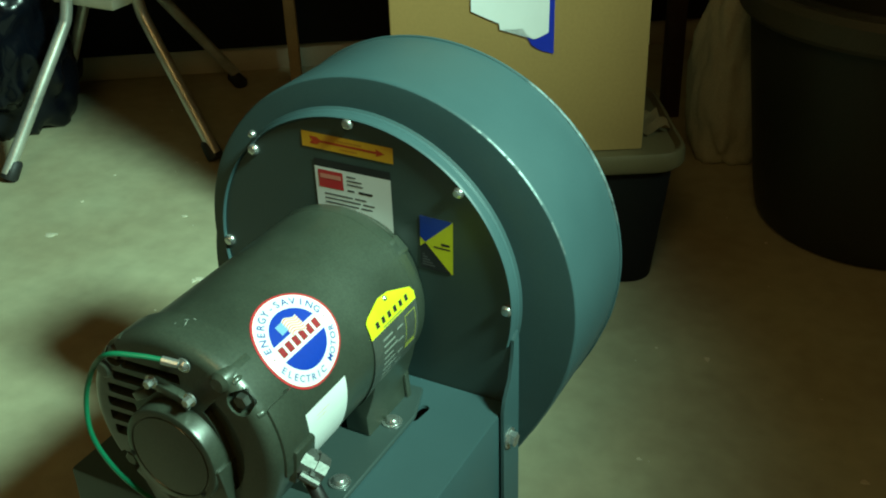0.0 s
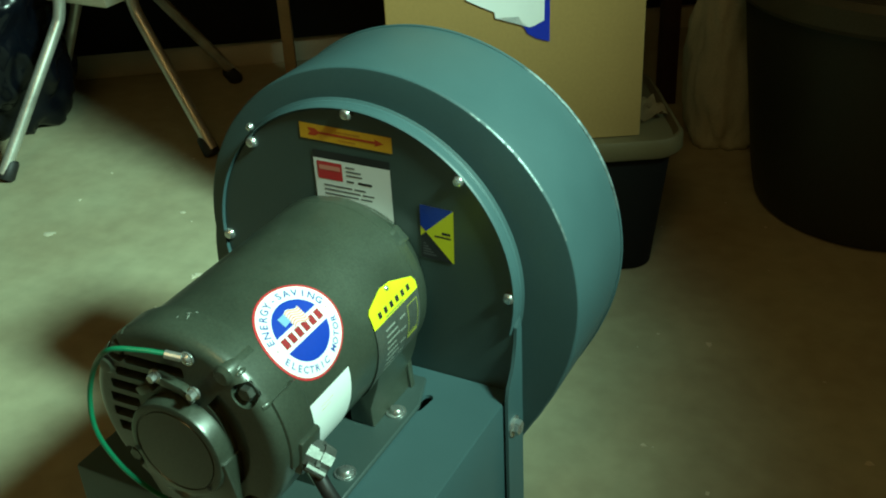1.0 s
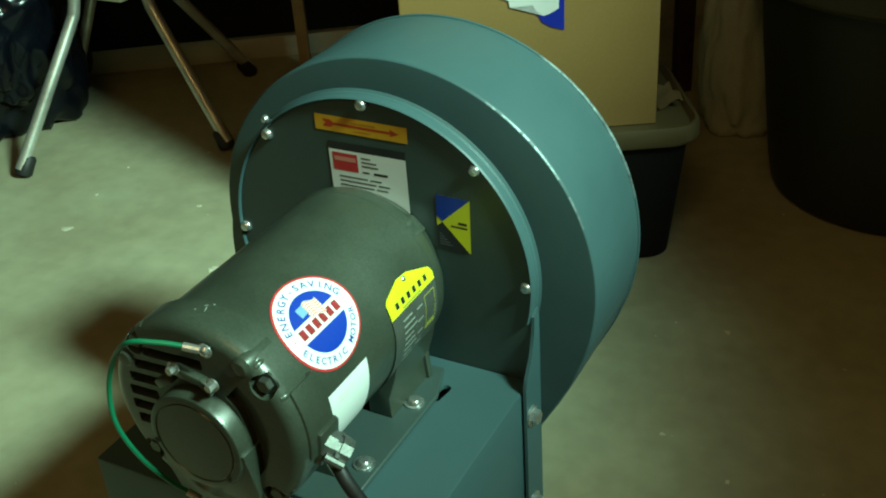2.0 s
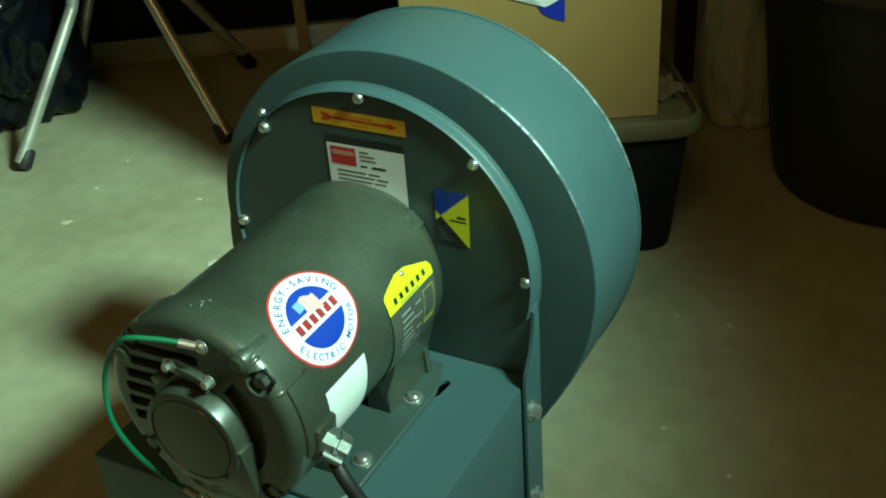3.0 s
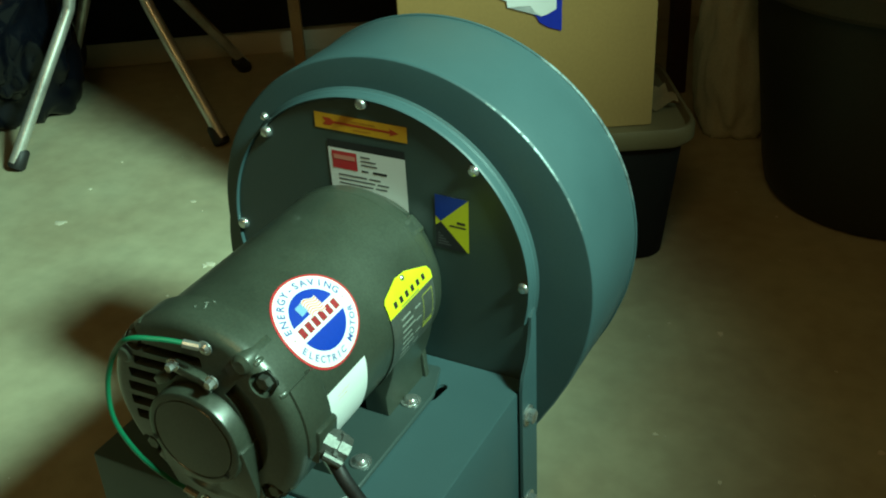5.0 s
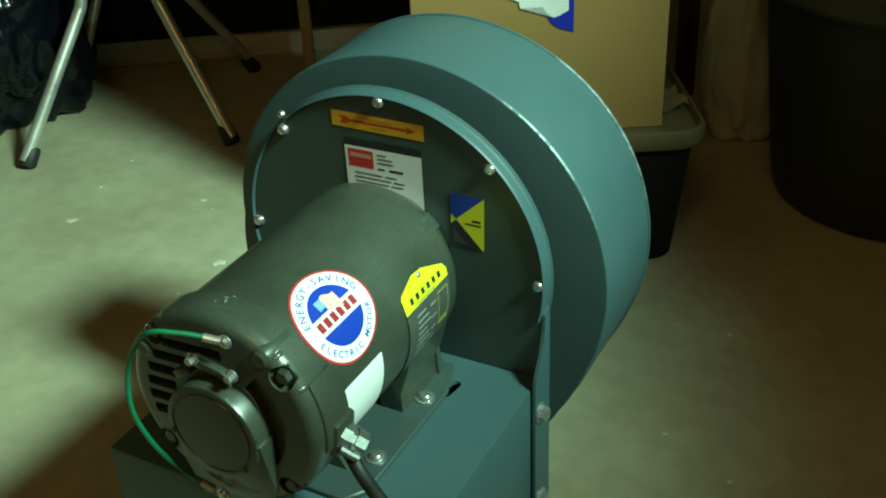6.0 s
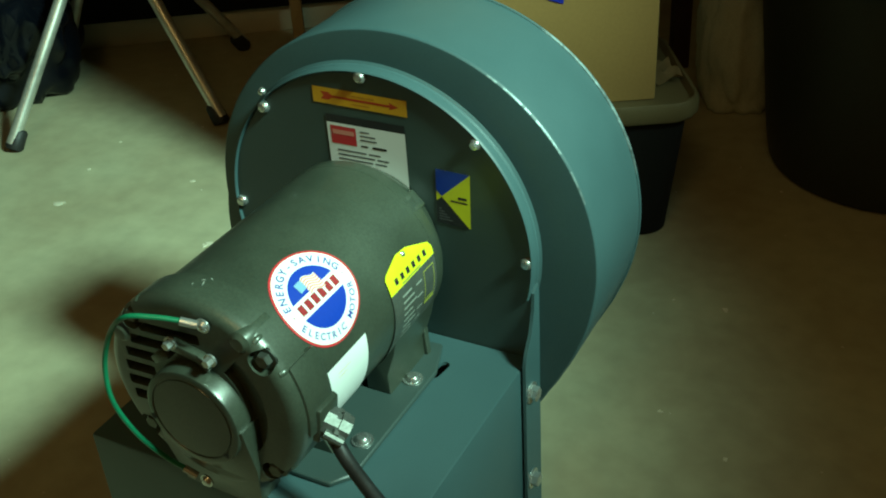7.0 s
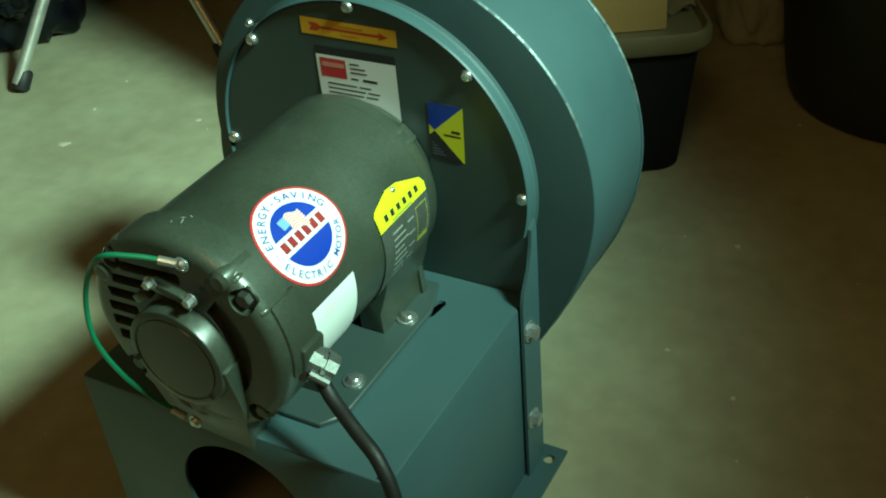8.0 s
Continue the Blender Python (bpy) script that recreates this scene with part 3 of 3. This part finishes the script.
for k in range(8):
    y = -0.0075 - 0.0052 * k
    npl.append((flat(rect(-0.020, -0.006 + 0.003 * (k % 3), y - 0.0008, y + 0.0008)), 2, 1))
    if k % 2 == 0:
        npl.append((flat(rect(0.001, 0.010, y - 0.0022, y - 0.0008)), 2, 1))
for r in (rect(0.014, 0.030, -0.0058, -0.0050), rect(0.014, 0.030, -0.030, -0.0292), rect(0.014, 0.0147, -0.030, -0.005), rect(0.0293, 0.030, -0.030, -0.005), rect(0.014, 0.030, -0.034, -0.0308)):
    npl.append((flat(r), 4, 1))
part("nameplate", on_shell(squeeze(stack(npl), 0.9, 1.0), -0.0680, 12.2, MR + 0.0009), [PLATE, YELLOW, PLATE_INK, INK, OCHRE_INK], motor, "dark metal nameplate with a yellow header", 60)
rivet = lathe([(0.0022, 0), (0.0019, -0.0010), (0.0010, -0.0016), (0, -0.0018)], 14)
a = radians(26.9)
bmesh.ops.transform(rivet, matrix=Matrix.Translation(((MR + 0.001) * math.cos(a), -0.0702, AX + (MR + 0.001) * math.sin(a))) @ Euler((0, radians(90) - a, 0)).to_matrix().to_4x4() @ Euler((radians(-90), 0, 0)).to_matrix().to_4x4(), verts=rivet.verts[:])
part("rivet", rivet, STEEL, motor, "small bright rivet")
# paint scratches on the shell
for k, (u, ang, l, tilt) in enumerate(((-0.202, 87.5, 0.007, 20), (-0.199, 89, 0.004, -60), (-0.205, 92, 0.0025, 10), (-0.196, 86, 0.003, 70))):
    s = flat([(-l / 2, 0), (0, 0.0006), (l / 2, 0.0001), (0, -0.0004)])
    bmesh.ops.transform(s, matrix=Euler((0, 0, radians(tilt))).to_matrix().to_4x4(), verts=s.verts[:])
    part("scratch", on_shell(s, u, ang, MR + 0.0046), PLATE_INK, motor, "", 60)

# earth wire
wire = [(0.002, -0.223, AX + 0.0640), (-0.012, -0.231, AX + 0.0675), (-0.030, -0.238, AX + 0.0660), (-0.047, -0.236, AX + 0.046), (-0.056, -0.237, AX + 0.019), (-0.054, -0.239, AX - 0.008), (-0.045, -0.233, AX - 0.038), (-0.031, -0.225, AX - 0.0600), (-0.0205, -0.2205, AX - 0.0690)]
part("earth_wire", tube(wire, 0.0017, 10), GREEN, motor, "green earth wire with crimped ring ends").data.transform(TURN)
for p, q, ring in (((0.000, -0.224, AX + 0.0642), (0.009, -0.2200, AX + 0.0618), (0.0110, -0.2190, AX + 0.0612)), ((-0.0215, -0.2210, AX - 0.0687), (-0.0125, -0.2195, AX - 0.0730), (-0.0070, -0.2185, AX - 0.0755))):
    t = tube([p, q], 0.0027, 10, 1)
    join(t, bolt(0.0034, 0.0036, dome=True), Matrix.Translation((ring[0] + 0.001, ring[1] + 0.0008, ring[2])))
    part("ring_terminal", t, STEEL, motor, "crimped bright ring terminal with screw").data.transform(TURN)

# cable and its clamp
boss = box(0.056, 0.0785, -0.2060, -0.1840, -0.0150, 0.0130, 0.0030)
bmesh.ops.transform(boss, matrix=Matrix.Translation((0, 0, AX)) @ Euler((0, radians(8), 0)).to_matrix().to_4x4(), verts=boss.verts[:])
part("conduit_boss", boss, MOTOR_PAINT, motor)
gland = bmesh.new()
for y0, y1, r in ((0.0, 0.009, 0.0115), (0.009, 0.013, 0.0090), (0.013, 0.021, 0.0110)):
    join(gland, lathe([(0, y0), (r, y0), (r, y1), (0, y1)], 10))
join(gland, box(-0.013, 0.013, 0.011, 0.015, -0.005, 0.005, 0.001))
for x in (-0.012, 0.012):
    join(gland, lathe([(0, 0.006), (0.0035, 0.006), (0.0035, 0.020), (0, 0.020)], 10, x, 0))
bmesh.ops.transform(gland, matrix=Matrix.Translation((0.0700, -0.1960, AX - 0.012)) @ Matrix.Scale(0.95, 4) @ Vector((0.75, 0.30, -0.58)).to_track_quat("Y", "Z").to_matrix().to_4x4(), verts=gland.verts[:])
part("cable_clamp", gland, mat("die_cast_zinc", (0.17, 0.18, 0.165), 0.5, 0.8, 0.15, 90, 0.2), motor, "bright zinc cable clamp")
cable = [(0.072, -0.197, AX - 0.014), (0.080, -0.198, AX - 0.023), (0.092, -0.203, AX - 0.034), (0.112, -0.212, AX - 0.043), (0.132, -0.220, AX - 0.054), (0.145, -0.226, AX - 0.085), (0.155, -0.235, AX - 0.16), (0.17, -0.26, 0.03), (0.22, -0.34, 0.008), (0.35, -0.52, 0.008)]
part("power_cable", tube(cable, 0.0048, 14), RUBBER, motor, "thick black power cable")

# ---- stool ----
SC = (-0.829, 0.598)
stool = thing("stool", "stool on four splayed chrome tube legs with black rubber feet", "stool", (*SC, 0))
for k, (fx, fy) in enumerate(((-0.872, 0.364), (-0.628, 0.556), (-0.786, 0.831), (-1.030, 0.640))):
    dx, dy = fx - SC[0], fy - SC[1]
    leg = tube([(dx, dy, 0.012), (dx * 0.70, dy * 0.70, 0.105), (dx * 0.42, dy * 0.42, 0.192), (dx * 0.36, dy * 0.36, 0.214), (dx * 0.33, dy * 0.33, 0.245), (dx * 0.32, dy * 0.32, 0.30), (dx * 0.32, dy * 0.32, 0.42)], 0.0092, 16)
    leg_ob = part("leg", leg, CHROME, stool, "chrome tube leg")
    foot = lathe([(0, 0), (0.0120, 0), (0.0134, 0.004), (0.0122, 0.028), (0.0095, 0.032), (0, 0.032)], 20)
    d = Vector((-dx * 0.30, -dy * 0.30, 0.095)).normalized()
    bmesh.ops.transform(foot, matrix=Matrix.Translation((dx, dy, 0.003)) @ d.to_track_quat("Y", "Z").to_matrix().to_4x4(), verts=foot.verts[:])
    for v in foot.verts:
        v.co.z = max(v.co.z, 0.0)
    part("foot", foot, RUBBER, leg_ob, "black rubber foot")
part("under_plate", box(-0.062, 0.062, -0.062, 0.062, 0.226, 0.243, 0.004), CREAM, stool, "cream painted plate under the seat")
seat = lathe([(0, 0.42), (0.165, 0.42), (0.178, 0.43), (0.178, 0.455), (0.165, 0.470), (0, 0.475)], 48)
bmesh.ops.transform(seat, matrix=Euler((radians(90), 0, 0)).to_matrix().to_4x4(), verts=seat.verts[:])
part("seat", seat, DARK, stool, "dark padded round seat")

# ---- bags ----
bin_bag = tagged(part("bin_bag", lump(0.22, 3.1, 0.13, (0.98, 0.95, 1.3), 6, 2.0, 0.05), BAG, None, "", 120), "full black plastic bin bag slumped on the floor", "bag")
bin_bag.location = (-1.132, 0.505, 0)
sack = tagged(part("sack", lump(0.080, 7.7, 0.10, (0.80, 0.75, 1.95), 5, 2.0, 0.05), SACK, None, "", 120), "pale lumpy sack standing on the floor", "sack")
sack.location = (0.076, 0.895, 0)

# ---- tote with a carton on it ----
YAW = 30.0
TX, TY, LID = -0.0600, 0.5000, 0.180
tote = thing("storage_tote", "black plastic storage tote with a beige rim", "tote", (TX, TY, 0), YAW)
tb = bmesh.new()
lo, hi = [], []
for (sx, sy) in ((1, 1), (-1, 1), (-1, -1), (1, -1)):
    for a in range(0, 91, 15):
        b = math.atan2(sy, sx) - radians(45) + radians(a)
        lo.append((sx * 0.104 + 0.03 * math.cos(b), sy * 0.050 + 0.03 * math.sin(b)))
        hi.append((sx * 0.114 + 0.033 * math.cos(b), sy * 0.072 + 0.03 * math.sin(b)))
n = len(lo)
va = [tb.verts.new((x, y, 0.002)) for x, y in lo]
vb = [tb.verts.new((x, y, LID - 0.010)) for x, y in hi]
tb.faces.new(va)
tb.faces.new(vb)
for i in range(n):
    tb.faces.new((va[i], va[(i + 1) % n], vb[(i + 1) % n], vb[i]))
part("tub", tb, TOTE, tote)
rb = bmesh.new()
loops = []
for grow, z in ((0.002, LID - 0.017), (0.009, LID - 0.017), (0.012, LID - 0.013), (0.012, LID + 0.002), (0.010, LID + 0.006), (0.006, LID + 0.006), (0.0, LID)):
    loops.append([rb.verts.new((x + grow * x / math.hypot(x, y) * 1.0, y + grow * y / math.hypot(x, y), z)) for x, y in hi])
for a, b in zip(loops, loops[1:]):
    for i in range(n):
        rb.faces.new((a[i], a[(i + 1) % n], b[(i + 1) % n], b[i]))
rb.faces.new(loops[-1])
part("lid", rb, RIM, tote, "beige plastic lid with a raised rim")

# bent tan sheet added for the pale patch at the lid's tab
scrap = thing("lid_tab_patch", "small crumpled tan sheet on the tote lid, added for its pale tab", "scrap", (0.0, 0.0, 0.0))
sb = bmesh.new()
grid = [[sb.verts.new((0.030 * (i / 4 - 0.5), 0.052 * (j / 5 - 0.5), 0.0015 + 0.016 * (i / 4) * abs(math.sin(j * 1.3 + i * 0.7)))) for j in range(6)] for i in range(5)]
for i in range(4):
    for j in range(5):
        sb.faces.new((grid[i][j], grid[i + 1][j], grid[i + 1][j + 1], grid[i][j + 1]))
bmesh.ops.solidify(sb, geom=sb.faces[:], thickness=0.002)
part("crumpled_sheet", sb, mat("tan_sheet", (0.34, 0.24, 0.12), 0.8, 0, 0.1, 40, 0.2), scrap)
scrap.matrix_basis = pose(TX, TY, LID + 0.0012, 0, 0, YAW) @ pose(0.128, -0.020, 0.0, 0, 0, 12)

carton = thing("cardboard_box", "tall brown cardboard box with a blue and white label", "box", (0.0730, 0.4840, LID + 0.0005), YAW)
part("carton_body", box(-0.2810, 0.0, 0.0, 0.150, 0.0, 0.62, 0.002), CARD, carton)
part("box_seam", box(-0.2810, 0.0, -0.0008, -0.0004, 0.595, 0.618), CARD_EDGE, carton)


def on_front(bm, y):
    bmesh.ops.transform(bm, matrix=Matrix.Translation((-0.004, y, 0)) @ Euler((radians(90), 0, 0)).to_matrix().to_4x4(), verts=bm.verts[:])
    return bm


part("blue_label", on_front(flat([(-0.128, 0.1370), (-0.1247, 0.1301), (-0.1150, 0.1240), (-0.1005, 0.1195), (-0.1000, 0.26), (-0.188, 0.26), (-0.188, 0.18)]), -0.0012), BLUE_FILM, carton, "torn dark blue label")
part("white_label", on_front(flat([(-0.1898, 0.1705), (-0.175, 0.1630), (-0.160, 0.1560), (-0.159, 0.1490), (-0.1345, 0.1495), (-0.1300, 0.1420), (-0.1225, 0.1370), (-0.1170, 0.1385), (-0.1065, 0.1440), (-0.1045, 0.26), (-0.1898, 0.26)]), -0.0018), WHITE, carton, "torn white paper label")

# ---- dustbin ----
can = thing("dustbin", "large dark grey plastic dustbin with a rolled rim", "dustbin", (0.314, 0.790, 0))
cb = lathe([(0, 0.0), (0.148, 0.0), (0.157, 0.004), (0.162, 0.012), (0.168, 0.04), (0.178, 0.12), (0.188, 0.20), (0.198, 0.290), (0.200, 0.325), (0.196, 0.330), (0.190, 0.330), (0.187, 0.32), (0.155, 0.06), (0, 0.05)], 72)
bmesh.ops.transform(cb, matrix=Euler((radians(90), 0, 0)).to_matrix().to_4x4(), verts=cb.verts[:])
part("tub", cb, CAN, can)
lip = lathe([(0.2005, 0.288), (0.210, 0.288), (0.214, 0.294), (0.214, 0.318), (0.208, 0.326), (0.2005, 0.326), (0.2005, 0.288)], 72)
bmesh.ops.transform(lip, matrix=Euler((radians(90), 0, 0)).to_matrix().to_4x4(), verts=lip.verts[:])
part("rim", lip, mat("grey_plastic_rim", (0.07, 0.075, 0.06), 0.55, 0, 0.15, 8, 0.15), can, "rolled plastic rim")

# ---- dim back of the room ----
leg = tagged(part("table_leg", box(-0.010, 0.010, -0.010, 0.010, 0, 0.70, 0.002), WOOD, None), "thin pale wooden leg standing on the floor", "table leg")
leg.matrix_basis = pose(-0.702, 0.885, 0, 0, 0, YAW)
post = tagged(part("wooden_post", box(-0.014, 0.014, -0.014, 0.014, 0, 2.4, 0.002), DARK_WOOD, None), "dark red-brown wooden post from floor to ceiling", "post")
post.matrix_basis = pose(-0.046, 1.01, 0, 0, 0, YAW)
cab = thing("storage_cabinet", "low cabinet on a pale plinth, its near-black front filling the dark background", "cabinet", (-1.040, 1.082, 0), 34)
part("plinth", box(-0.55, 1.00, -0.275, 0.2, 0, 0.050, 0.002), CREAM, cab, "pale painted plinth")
# near-black and run on to the right to stand in for open dark
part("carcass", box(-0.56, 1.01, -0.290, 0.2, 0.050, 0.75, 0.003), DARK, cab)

# ---- flecks of paint and grit on the floor ----
rng = random.Random(5)
flecks = bmesh.new()
spots = [(-0.688, 0.268, 0.007), (-0.682, 0.272, 0.003), (-0.553, 0.388, 0.004), (-0.424, 0.261, 0.007), (-0.428, 0.256, 0.005), (-0.720, 0.361, 0.003), (0.199, 0.366, 0.005), (0.258, 0.138, 0.003), (0.384, 0.238, 0.004), (0.184, 0.178, 0.003)]
spots += [(rng.uniform(-0.9, 0.6), rng.uniform(-0.3, 0.7), rng.uniform(0.0008, 0.0022)) for _ in range(70)]
for x, y, r in spots:
    if abs(x) < 0.18 and -0.24 < y < 0.15:
        continue
    n = rng.randint(5, 8)
    top = [flecks.verts.new((x + r * rng.uniform(0.5, 1.3) * math.cos(6.283 * k / n), y + r * rng.uniform(0.3, 1.0) * math.sin(6.283 * k / n), 0.0007)) for k in range(n)]
    low = [flecks.verts.new((v.co.x * 1.0 + (v.co.x - x) * 0.2, v.co.y + (v.co.y - y) * 0.2, 0.0)) for v in top]
    flecks.faces.new(top)
    for k in range(n):
        flecks.faces.new((low[k], low[(k + 1) % n], top[(k + 1) % n], top[k]))
tagged(part("paint_fleck", flecks, mat("pale_grit", (0.62, 0.58, 0.44), 0.7, 0, 0.1), None), "pale flecks of paint and grit on the concrete", "grit", kind="stuff")
